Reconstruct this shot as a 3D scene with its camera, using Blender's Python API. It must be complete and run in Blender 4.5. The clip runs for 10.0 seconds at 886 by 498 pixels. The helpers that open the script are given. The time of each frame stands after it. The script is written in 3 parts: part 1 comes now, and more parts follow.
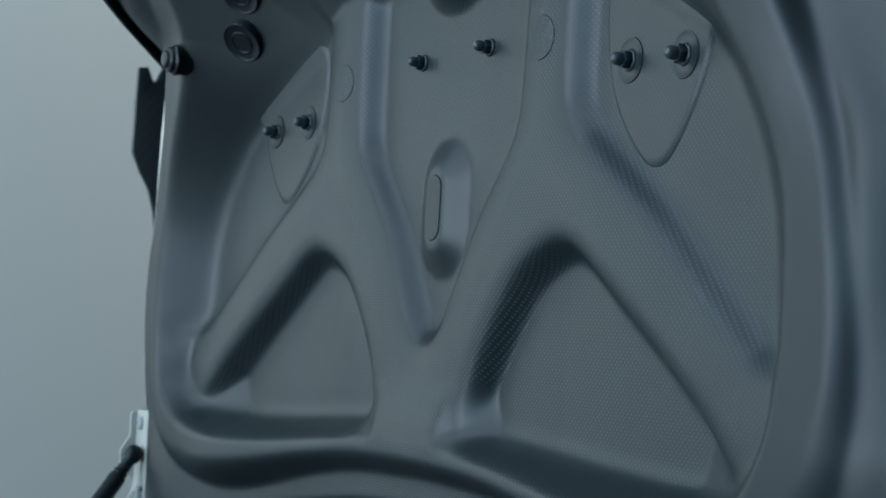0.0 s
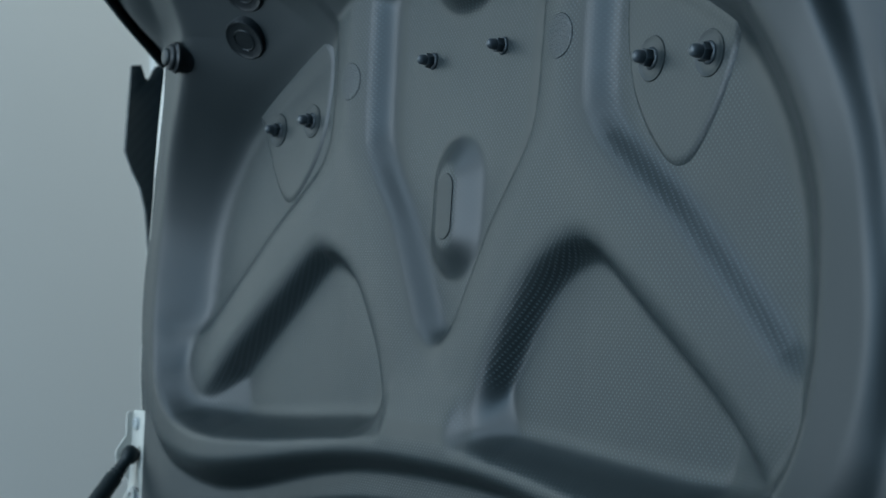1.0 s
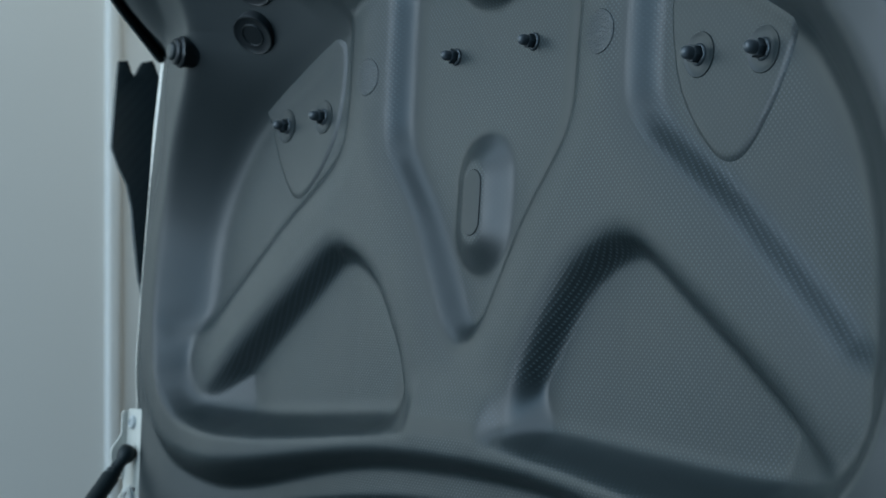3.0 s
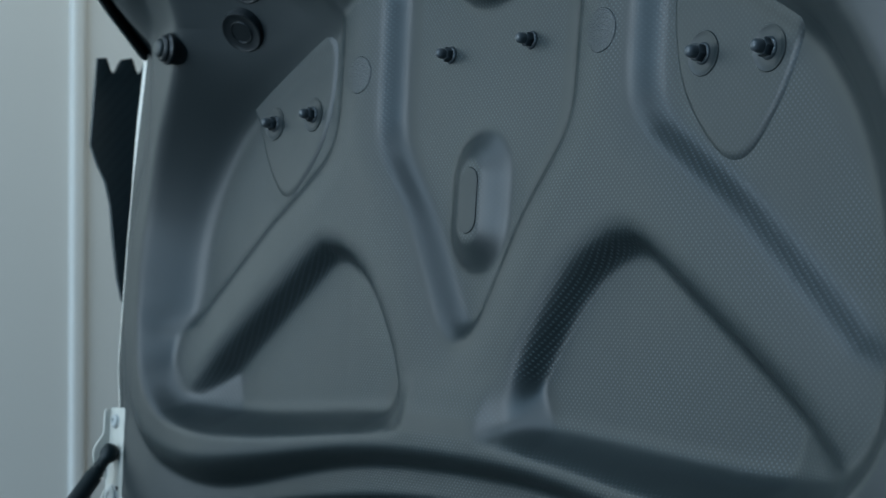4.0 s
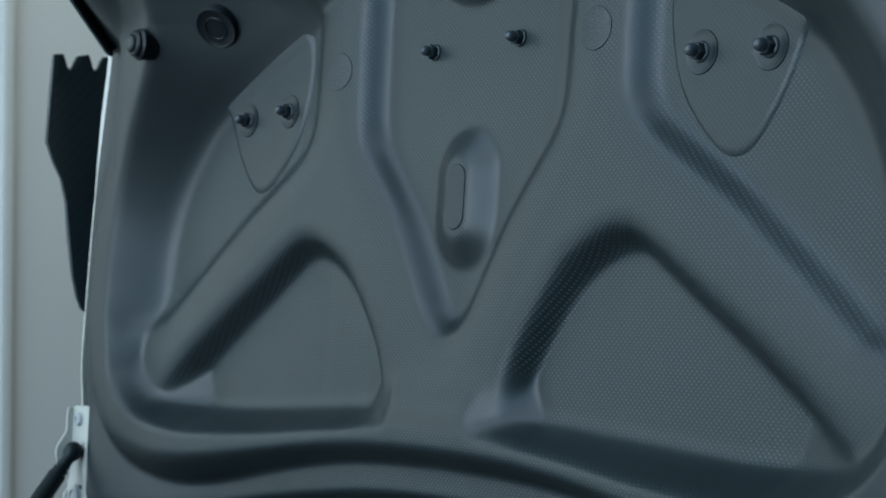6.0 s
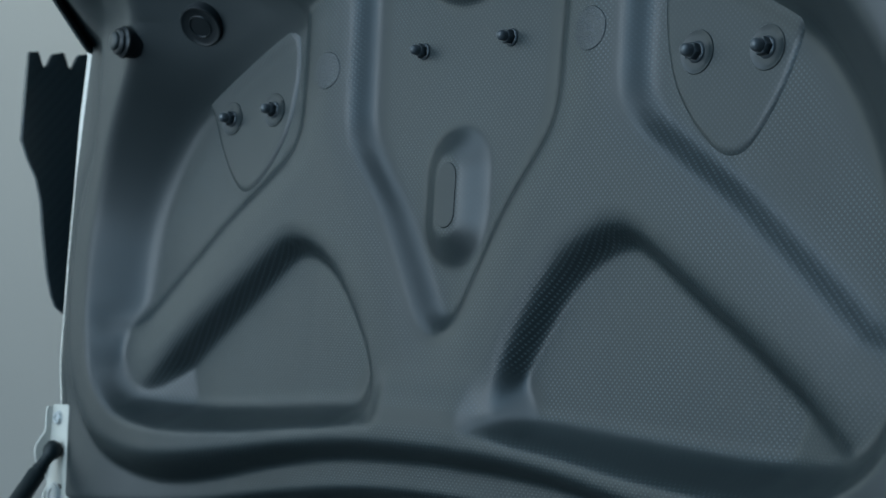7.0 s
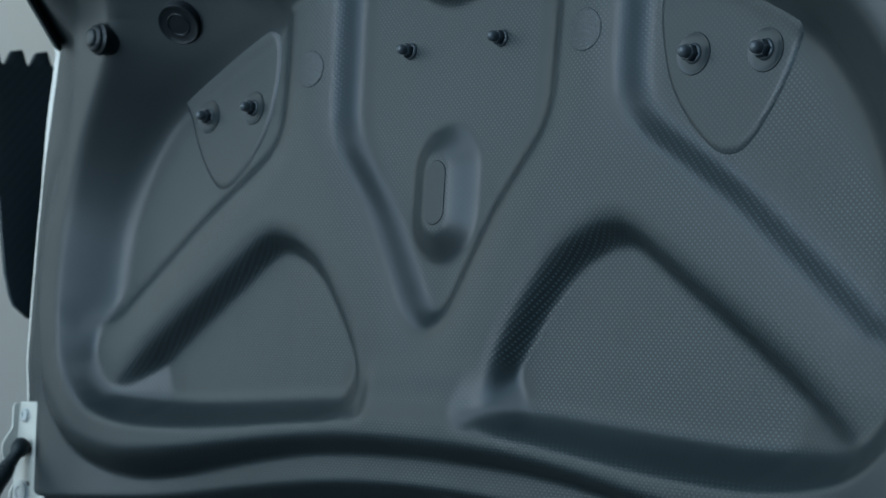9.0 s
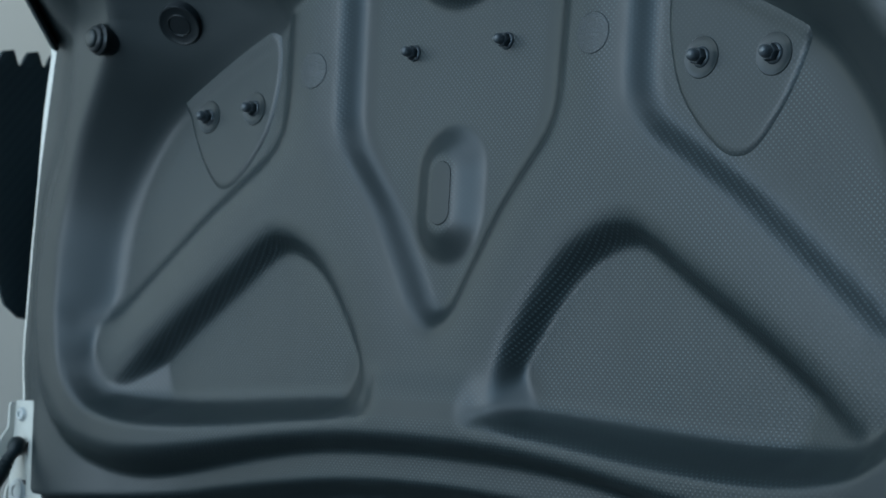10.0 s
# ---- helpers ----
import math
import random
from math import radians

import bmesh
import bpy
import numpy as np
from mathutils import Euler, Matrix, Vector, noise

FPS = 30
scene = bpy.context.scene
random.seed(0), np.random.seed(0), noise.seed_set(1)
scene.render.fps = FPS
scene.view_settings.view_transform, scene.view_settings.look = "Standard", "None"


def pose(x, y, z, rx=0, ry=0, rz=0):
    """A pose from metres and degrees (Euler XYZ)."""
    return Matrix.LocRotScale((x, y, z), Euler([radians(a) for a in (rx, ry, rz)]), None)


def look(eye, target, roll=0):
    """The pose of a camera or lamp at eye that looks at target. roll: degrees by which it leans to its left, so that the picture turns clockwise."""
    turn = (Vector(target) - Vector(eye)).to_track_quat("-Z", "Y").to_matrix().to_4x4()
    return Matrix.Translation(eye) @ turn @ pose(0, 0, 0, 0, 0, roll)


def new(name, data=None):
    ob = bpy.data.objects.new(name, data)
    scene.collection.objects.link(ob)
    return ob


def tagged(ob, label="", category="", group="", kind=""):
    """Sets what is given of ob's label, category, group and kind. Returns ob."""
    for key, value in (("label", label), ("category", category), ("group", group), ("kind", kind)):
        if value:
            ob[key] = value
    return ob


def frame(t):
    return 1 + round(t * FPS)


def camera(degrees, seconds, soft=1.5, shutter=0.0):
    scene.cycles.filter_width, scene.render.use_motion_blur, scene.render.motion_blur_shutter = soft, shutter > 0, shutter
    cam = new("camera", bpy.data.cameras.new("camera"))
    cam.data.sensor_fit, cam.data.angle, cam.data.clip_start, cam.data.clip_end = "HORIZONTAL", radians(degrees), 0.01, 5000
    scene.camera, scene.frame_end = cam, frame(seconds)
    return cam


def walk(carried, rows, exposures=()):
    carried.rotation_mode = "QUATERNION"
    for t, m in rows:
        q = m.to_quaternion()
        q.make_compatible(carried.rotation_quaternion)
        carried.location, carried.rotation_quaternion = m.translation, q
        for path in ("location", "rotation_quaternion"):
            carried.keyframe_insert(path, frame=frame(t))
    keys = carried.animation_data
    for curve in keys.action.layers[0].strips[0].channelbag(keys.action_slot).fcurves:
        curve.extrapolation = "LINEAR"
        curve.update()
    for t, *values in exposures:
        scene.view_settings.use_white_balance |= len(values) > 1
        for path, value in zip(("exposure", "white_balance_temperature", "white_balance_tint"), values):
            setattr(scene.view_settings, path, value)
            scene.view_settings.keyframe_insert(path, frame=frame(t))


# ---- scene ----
cam = camera(29.33, 10.0)
PATH = [
    (0, 1.0408, -0.5937, 1.3948, 90.868, 0.428, 60.667),
    (0.5, 1.0303, -0.6058, 1.3931, 90.929, 0.404, 60.083),
    (1, 1.0191, -0.6206, 1.3928, 90.934, 0.323, 59.394),
    (1.5, 1.0084, -0.6356, 1.3916, 90.980, 0.295, 58.757),
    (2, 0.9961, -0.6536, 1.3909, 90.983, 0.222, 58.026),
    (2.5, 0.9850, -0.6685, 1.3897, 91.004, 0.197, 57.383),
    (4, 0.9567, -0.7104, 1.3858, 91.077, 0.060, 54.892),
    (4.5, 0.9486, -0.7225, 1.3847, 91.111, 0.015, 54.098),
    (5, 0.9402, -0.7358, 1.3832, 91.157, -0.042, 53.221),
    (5.5, 0.9330, -0.7491, 1.3805, 91.236, -0.114, 52.397),
    (7, 0.9108, -0.7892, 1.3762, 91.329, -0.192, 49.766),
    (7.5, 0.9035, -0.8060, 1.3751, 91.335, -0.215, 48.802),
    (8, 0.8955, -0.8207, 1.3729, 91.400, -0.250, 47.942),
    (8.5, 0.8889, -0.8352, 1.3712, 91.455, -0.305, 47.136),
    (9, 0.8814, -0.8512, 1.3688, 91.540, -0.332, 46.254),
    (9.5, 0.8747, -0.8664, 1.3676, 91.584, -0.403, 45.574),
    (10, 0.8673, -0.8854, 1.3671, 91.597, -0.415, 44.815),
]
cam.data.dof.use_dof, cam.data.dof.focus_distance, cam.data.dof.aperture_fstop = True, 1.08, 13.0
walk(cam, [(t, pose(*p)) for t, *p in PATH])

# ---- world and light ----
world = bpy.data.worlds.new("world")
scene.world = world
world.use_nodes = True
world.node_tree.nodes["Background"].inputs[0].default_value = (0.30, 0.36, 0.40, 1)
world.node_tree.nodes["Background"].inputs[1].default_value = 0.02
scene.view_settings.exposure = 0.0


def area_lamp(name, eye, target, size, size_y, watts, colour):
    lamp = bpy.data.lights.new(name, "AREA")
    lamp.shape, lamp.size, lamp.size_y, lamp.energy, lamp.color = "RECTANGLE", size, size_y, watts, colour
    ob = new(name, lamp)
    ob.matrix_world = look(eye, target)
    return ob


# Added key lamp in front, unseen; sized and placed for the lining's highlights.
area_lamp("front_area_light", (-0.75, -4.2, 2.1), (-0.75, 0, 2.1), 2.3, 2.6, 130, (0.635, 0.80, 0.945))
# Added blue fill from the right, no source seen; tints right-facing walls.
area_lamp("blue_right_fill", (1.30, -4.2, 2.1), (1.30, 0, 2.1), 1.5, 2.2, 56, (0.40, 0.70, 1.0))
# Added overhead fill, unseen, to brighten slopes that face up.
area_lamp("overhead_fill", (-0.35, -2.0, 3.5), (-0.3, -1.2, 0), 3.0, 1.3, 52, (0.55, 0.77, 0.98))
# Added fill just off the west wall, to lift the left of the lining.
area_lamp("left_fill", (-2.04, -1.15, 1.75), (0.0, -1.0, 1.6), 1.3, 1.5, 8.5, (0.76, 0.92, 0.94))
# Added lamp out of view that evens the brightness of the pale wall.
area_lamp("wall_fill", (-0.7, 0.85, 3.5), (-1.3, 1.3, 0), 1.2, 0.5, 27, (0.92, 1.0, 0.97))

# ---- materials ----


def material(name, base, rough=0.5, metal=0.0, spec=0.5):
    m = bpy.data.materials.new(name)
    m.use_nodes = True
    p = m.node_tree.nodes["Principled BSDF"]
    p.inputs["Base Color"].default_value = (*base, 1)
    p.inputs["Roughness"].default_value = rough
    p.inputs["Metallic"].default_value = metal
    p.inputs["Specular IOR Level"].default_value = spec
    return m


class Nodes:
    """Short hand for a material's node tree."""

    def __init__(self, m):
        self.tree = m.node_tree
        self.shader = m.node_tree.nodes["Principled BSDF"]
        self.coords = self.add("ShaderNodeTexCoord").outputs["Object"]

    def add(self, kind):
        return self.tree.nodes.new(kind)

    def link(self, a, b):
        self.tree.links.new(a, b)

    def maths(self, op, a, b=0.0):
        n = self.add("ShaderNodeMath")
        n.operation = op
        for socket, value in zip(n.inputs, (a, b)):
            if isinstance(value, (int, float)):
                socket.default_value = value
            else:
                self.link(value, socket)
        return n.outputs[0]

    def dot(self, direction):
        n = self.add("ShaderNodeVectorMath")
        n.operation = "DOT_PRODUCT"
        self.link(self.coords, n.inputs[0])
        n.inputs[1].default_value = direction
        return n.outputs["Value"]

    def noise(self, scale, detail=4.0):
        n = self.add("ShaderNodeTexNoise")
        n.inputs["Scale"].default_value, n.inputs["Detail"].default_value = scale, detail
        self.link(self.coords, n.inputs["Vector"])
        return n.outputs["Fac"]

    def span(self, value, lo, hi):
        n = self.add("ShaderNodeMapRange")
        self.link(value, n.inputs["Value"])
        n.inputs["From Min"].default_value, n.inputs["From Max"].default_value = 0.3, 0.7
        n.inputs["To Min"].default_value, n.inputs["To Max"].default_value = lo, hi
        return n.outputs["Result"]

    def tint(self, value, a, b):
        n = self.add("ShaderNodeMix")
        n.data_type = "RGBA"
        self.link(value, n.inputs[0])
        n.inputs[6].default_value, n.inputs[7].default_value = (*a, 1), (*b, 1)
        self.link(n.outputs[2], self.shader.inputs["Base Color"])

    def bump(self, height, strength, distance):
        n = self.add("ShaderNodeBump")
        n.inputs["Strength"].default_value, n.inputs["Distance"].default_value = strength, distance
        self.link(height, n.inputs["Height"])
        self.link(n.outputs[0], self.shader.inputs["Normal"])


def worn(name, a, b, rough, scale=6.0, grain=300.0, relief=0.0002, metal=0.0, spec=0.5):
    """A surface with patches of two close colours, uneven gloss and fine grain."""
    m = material(name, a, rough, metal, spec)
    n = Nodes(m)
    broad = n.noise(scale)
    n.tint(broad, a, b)
    n.link(n.span(broad, rough - 0.05, rough + 0.05), n.shader.inputs["Roughness"])
    n.bump(n.noise(grain), 0.5, relief)
    return m


def dotted_plastic(name, a, b, tip, rough, pitch, depth):
    """Moulded plastic with a close lattice of raised dots, a glint painted pale on their tips."""
    m = material(name, a, rough)
    n = Nodes(m)
    k = 2 * math.pi / pitch
    waves = [n.maths("COSINE", n.dot(d)) for d in ((k, 0, 0), (0, k, 0))]
    dots = n.maths("POWER", n.maths("MAXIMUM", n.maths("MULTIPLY", waves[0], waves[1]), 0.0), 1.6)
    bare = n.add("ShaderNodeAttribute")
    bare.attribute_name = "bare"
    dots = n.maths("MULTIPLY", dots, n.maths("SUBTRACT", 1.0, bare.outputs["Fac"]))
    n.tint(n.noise(7.0), a, b)
    # the tips' shine is put into the base colour, uneven in strength
    paint = n.add("ShaderNodeMix")
    paint.data_type = "RGBA"
    n.link(n.shader.inputs["Base Color"].links[0].from_socket, paint.inputs[6])
    paint.inputs[7].default_value = (*tip, 1)
    n.link(n.maths("MULTIPLY", dots, n.span(n.noise(11.0), 0.35, 0.9)), paint.inputs[0])
    n.link(paint.outputs[2], n.shader.inputs["Base Color"])
    n.link(n.span(n.noise(23.0), rough - 0.02, rough + 0.025), n.shader.inputs["Roughness"])
    fine = n.maths("MULTIPLY", n.noise(900.0), 0.4)
    n.bump(n.maths("ADD", dots, fine), 0.7, depth)
    return m


PLASTIC = dotted_plastic("grained_grey_plastic", (0.0092, 0.0160, 0.0175), (0.0126, 0.0202, 0.0216), (0.058, 0.083, 0.090), 0.41, 0.0040, 0.00019)
SMOOTH_PLASTIC = worn("smooth_grey_plastic", (0.0105, 0.0168, 0.0182), (0.0140, 0.0212, 0.0226), 0.46, 9.0, 700.0, 0.00005)


def leather_plastic():
    """Plastic with a pebbled leather grain."""
    m = material("leather_grained_plastic", (0.025, 0.028, 0.030), 0.42)
    n = Nodes(m)
    cells = n.add("ShaderNodeTexVoronoi")
    cells.feature = "DISTANCE_TO_EDGE"
    cells.inputs["Scale"].default_value = 430.0
    n.link(n.coords, cells.inputs["Vector"])
    n.tint(n.maths("MULTIPLY", cells.outputs["Distance"], 2.2), (0.016, 0.0225, 0.0255), (0.046, 0.060, 0.066))
    n.bump(cells.outputs["Distance"], 0.7, 0.0010)
    return m


LEATHER_PLASTIC = leather_plastic()
WASHER_PLASTIC = worn("washer_plastic", (0.0115, 0.0180, 0.0195), (0.0155, 0.0230, 0.0245), 0.44, 60.0, 700.0, 0.00005)
RUBBER = worn("black_rubber", (0.0055, 0.0085, 0.0100), (0.010, 0.014, 0.016), 0.40, 40.0, 500.0, 0.0001, 0.0, 0.35)
# Dark colour that stands for shade on the lid's outer lip.
LIP_SHADE = worn("lip_shade_colour", (0.026, 0.036, 0.038), (0.034, 0.045, 0.047), 0.55, 40.0, 500.0, 0.0001)
BLACK_METAL = worn("black_coated_steel", (0.026, 0.036, 0.042), (0.038, 0.049, 0.056), 0.36, 90.0, 900.0, 0.00005, 0.3)
CAP = worn("dark_nut_cap", (0.042, 0.052, 0.058), (0.060, 0.072, 0.080), 0.32, 90.0, 900.0, 0.00005)
STRUT_BLACK = worn("satin_black_strut_paint", (0.004, 0.010, 0.012), (0.007, 0.015, 0.017), 0.5, 90.0, 900.0, 0.00005, 0.0, 0.3)
WHITE_PAINT = worn("white_car_paint", (0.62, 0.60, 0.54), (0.67, 0.65, 0.59), 0.3, 5.0, 200.0, 0.00005)
BRACKET_PAINT = worn("bracket_paint", (0.41, 0.405, 0.365), (0.47, 0.465, 0.42), 0.45, 30.0, 300.0, 0.0001)
BOLT_PAINT = worn("bolt_paint", (0.36, 0.38, 0.37), (0.44, 0.46, 0.45), 0.38, 60.0, 400.0, 0.0001)
WALL_PAINT = worn("white_wall_paint", (0.60, 0.62, 0.60), (0.66, 0.68, 0.66), 0.6, 1.2, 180.0, 0.0008)
# Dark colours for unseen room surfaces, to hold down bounce light.
DARK_WALL = worn("low_bounce_wall_paint", (0.07, 0.075, 0.08), (0.09, 0.095, 0.10), 0.6, 1.2, 180.0, 0.0008)
FLOOR_PAINT = worn("dark_floor_paint", (0.030, 0.032, 0.031), (0.045, 0.047, 0.045), 0.45, 2.0, 90.0, 0.0006)


def carbon():
    m = material("carbon_fibre", (0.012, 0.013, 0.015), 0.32)
    n = Nodes(m)
    k = 2 * math.pi / 0.009
    a = n.maths("SINE", n.dot((0, k * 0.6, k * 0.8)))
    b = n.maths("SINE", n.dot((0, k * 6, -k * 1.0)))
    n.tint(n.span(n.maths("ADD", n.maths("MULTIPLY", a, 0.3), 0.5), 0, 1), (0.010, 0.020, 0.025), (0.014, 0.025, 0.030))
    n.bump(n.maths("ADD", a, n.maths("MULTIPLY", b, 0.2)), 0.15, 0.00006)
    return m


CARBON = carbon()

# ---- mesh helpers ----


def link_mesh(name, me, mat, parent=None, label="", smooth=True):
    me.materials.append(mat)
    if smooth:
        me.polygons.foreach_set("use_smooth", [True] * len(me.polygons))
    ob = new(name, me)
    ob.parent = parent
    if label:
        ob["label"] = label
    return ob


def part(name, bm, mat, parent=None, label="", smooth=True):
    me = bpy.data.meshes.new(name)
    bmesh.ops.recalc_face_normals(bm, faces=bm.faces)
    bm.to_mesh(me)
    bm.free()
    ob = link_mesh(name, me, mat, parent, label, smooth)
    if smooth:
        me.set_sharp_from_angle(angle=radians(40))
    return ob


def grid_mesh(name, points):
    """A mesh from an array of rows x columns x 3, one quad for each cell."""
    rows, cols = points.shape[:2]
    i = np.arange(rows * cols).reshape(rows, cols)
    quads = np.stack([i[:-1, :-1], i[:-1, 1:], i[1:, 1:], i[1:, :-1]], -1).reshape(-1, 4)
    me = bpy.data.meshes.new(name)
    me.vertices.add(rows * cols)
    me.vertices.foreach_set("co", points.reshape(-1).astype(np.float32))
    me.loops.add(quads.size)
    me.loops.foreach_set("vertex_index", quads.reshape(-1).astype(np.int32))
    me.polygons.add(len(quads))
    me.polygons.foreach_set("loop_start", np.arange(0, quads.size, 4, dtype=np.int32))
    me.polygons.foreach_set("loop_total", np.full(len(quads), 4, dtype=np.int32))
    me.update(calc_edges=True)
    return me


def lathe(profile, segments=32, m=Matrix()):
    """A solid turned about z from (radius, height) pairs."""
    bm = bmesh.new()
    rings = []
    for r, z in profile:
        if r < 1e-6:
            rings.append([bm.verts.new(m @ Vector((0, 0, z)))])
        else:
            rings.append([bm.verts.new(m @ Vector((r * math.cos(2 * math.pi * i / segments), r * math.sin(2 * math.pi * i / segments), z))) for i in range(segments)])
    for a, b in zip(rings, rings[1:]):
        for i in range(segments):
            j = (i + 1) % segments
            if len(a) == 1 and len(b) > 1:
                bm.faces.new((a[0], b[i], b[j]))
            elif len(b) == 1 and len(a) > 1:
                bm.faces.new((a[i], a[j], b[0]))
            elif len(a) > 1:
                bm.faces.new((a[i], a[j], b[j], b[i]))
    return bm


def box(lo, hi, bevel=0.0, m=Matrix(), segments=2):
    bm = bmesh.new()
    bmesh.ops.create_cube(bm, size=1)
    for v in bm.verts:
        v.co = Vector([lo[i] + (v.co[i] + 0.5) * (hi[i] - lo[i]) for i in range(3)])
    if bevel:
        bmesh.ops.bevel(bm, geom=list(bm.edges), offset=bevel, segments=segments, affect="EDGES", profile=0.5)
    bmesh.ops.transform(bm, matrix=m, verts=bm.verts)
    return bm


def slab(outline, depth, bevel=0.0, m=Matrix()):
    """A plate with the outline (x, y), from z = 0 to depth."""
    bm = bmesh.new()
    face = bm.faces.new([bm.verts.new((x, y, 0)) for x, y in outline])
    made = bmesh.ops.extrude_face_region(bm, geom=[face])
    top = [g for g in made["geom"] if isinstance(g, bmesh.types.BMVert)]
    for v in top:
        v.co.z = depth
    if bevel:
        rim = [e for e in bm.edges if abs(e.verts[0].co.z - e.verts[1].co.z) < 1e-7]
        bmesh.ops.bevel(bm, geom=rim, offset=bevel, segments=2, affect="EDGES", profile=0.5)
    bmesh.ops.triangulate(bm, faces=[f for f in bm.faces if len(f.verts) > 4])
    bmesh.ops.transform(bm, matrix=m, verts=bm.verts)
    return bm


def rounded(points, rounds=2):
    """A closed outline with its corners cut to curves."""
    for _ in range(rounds):
        nxt = []
        for (ax, ay), (bx, by) in zip(points, points[1:] + points[:1]):
            nxt += [(0.75 * ax + 0.25 * bx, 0.75 * ay + 0.25 * by), (0.25 * ax + 0.75 * bx, 0.25 * ay + 0.75 * by)]
        points = nxt
    return points


# ---- the room ----
WALL_X, BACK_Y, FRONT_Y, RIGHT_X, TOP_Z = -2.1, 5.2, -4.4, 3.5, 3.6


def structure(name, bm, mat, label):
    return tagged(part(name, bm, mat, None, "", False), label, name.split("_")[0], kind="structure")


structure("floor", box((WALL_X - 0.2, FRONT_Y - 0.2, -0.1), (RIGHT_X + 0.2, BACK_Y + 0.2, 0)), FLOOR_PAINT, "dark painted workshop floor")
structure("ceiling", box((WALL_X - 0.2, FRONT_Y - 0.2, TOP_Z), (RIGHT_X + 0.2, BACK_Y + 0.2, TOP_Z + 0.1)), DARK_WALL, "plain dark painted ceiling")
structure("wall_west", box((WALL_X - 0.2, FRONT_Y, 0), (WALL_X, BACK_Y, TOP_Z)), WALL_PAINT, "smooth pale grey painted wall")
# The north, south and east walls are unseen, kept dark to cut fill.
structure("wall_north", box((WALL_X, BACK_Y, 0), (RIGHT_X, BACK_Y + 0.2, TOP_Z)), DARK_WALL, "unseen closing wall, dark to limit bounce light")
structure("wall_south", box((WALL_X, FRONT_Y - 0.2, 0), (RIGHT_X, FRONT_Y, TOP_Z)), DARK_WALL, "unseen closing wall, dark to limit bounce light")
structure("wall_east", box((RIGHT_X, FRONT_Y, 0), (RIGHT_X + 0.2, BACK_Y, TOP_Z)), DARK_WALL, "unseen closing wall, dark to limit bounce light")
tagged(part("trim", box((WALL_X - 0.01, 0.566, 0), (WALL_X + 0.010, 0.598, TOP_Z), 0.009, segments=4), WALL_PAINT), "pale painted vertical wall moulding", "trim", kind="structure")

# ---- the lid: u across, v up the panel, w towards the viewer ----
LEAN, LIFT = radians(4.5), 1.55
LID = Matrix(((1, 0, 0, 0), (0, math.sin(LEAN), -math.cos(LEAN), 0), (0, math.cos(LEAN), math.sin(LEAN), LIFT), (0, 0, 0, 1)))


def smooth_step(x, lo=0.0, hi=1.0):
    x = np.clip((x - lo) / (hi - lo + 1e-9), 0, 1)
    return x * x * (3 - 2 * x)


def distance(points, outline, closed=True):
    """Distance of points (n x 2) from an outline; negative inside a closed one."""
    x, y = points[..., 0], points[..., 1]
    best = np.full(x.shape, 1e9)
    inside = np.zeros(x.shape, bool)
    ends = outline[1:] + outline[:1] if closed else outline[1:]
    for (ax, ay), (bx, by) in zip(outline, ends):
        dx, dy = bx - ax, by - ay
        k = np.clip(((x - ax) * dx + (y - ay) * dy) / (dx * dx + dy * dy + 1e-12), 0, 1)
        best = np.minimum(best, (x - ax - k * dx) ** 2 + (y - ay - k * dy) ** 2)
        if closed and ay != by:
            inside ^= ((ay > y) != (by > y)) & (x < dx * (y - ay) / dy + ax)
    best = np.sqrt(best)
    return np.where(inside, -best, best) if closed else best


# outlines on one half (u >= 0) of the mirrored panel
CENTRE_FOOT = rounded([(-0.104, 0.09), (-0.101, -0.020), (-0.099, -0.060), (-0.088, -0.083), (-0.034, -0.172), (-0.020, -0.198), (0.0, -0.209), (0.020, -0.198), (0.034, -0.172), (0.088, -0.083), (0.099, -0.060), (0.101, -0.020), (0.104, 0.09)], 2)
TRIANGLE_FOOT = rounded([(0.046, -0.272), (0.0755, -0.226), (0.092, -0.199), (0.108, -0.177), (0.121, -0.162), (0.134, -0.153), (0.149, -0.148), (0.166, -0.1465), (0.184, -0.150), (0.204, -0.163), (0.224, -0.178),
                         (0.261, -0.205), (0.300, -0.233), (0.374, -0.285), (0.374, -0.320), (0.046, -0.320)], 1)
LENS_FOOT = rounded([(0.190, 0.060), (0.188, 0.0), (0.1885, -0.044), (0.196, -0.063), (0.212, -0.078), (0.300, -0.145), (0.392, -0.217), (0.46, -0.20), (0.46, 0.10), (0.25, 0.10)], 1)
BOWL_FOOT = rounded([(-0.13, 0.060), (0.13, 0.060), (0.160, 0.052), (0.196, 0.029), (0.232, 0.0165), (0.274, -0.002), (0.3215, -0.026), (0.345, -0.053), (0.362, -0.080), (0.371, -0.102), (0.379, -0.128), (0.384, -0.165),
                     (0.384, -0.194), (0.393, -0.214), (0.396, -0.237), (0.386, -0.259), (0.362, -0.274), (0.30, -0.278), (0.2, -0.271), (0.1, -0.2635), (-0.1, -0.2635)], 1)
RIM_CREST = [(0.0, 0.16), (0.30, 0.16), (0.325, 0.12), (0.326, 0.07), (0.333, 0.035), (0.350, 0.008), (0.371, -0.020), (0.393, -0.050), (0.411, -0.085), (0.424, -0.120), (0.427, -0.152), (0.427, -0.202),
             (0.419, -0.242), (0.400, -0.270), (0.375, -0.286), (0.34, -0.293), (0.289, -0.295), (0.214, -0.291), (0.144, -0.283), (0.079, -0.277), (0.0, -0.275)]
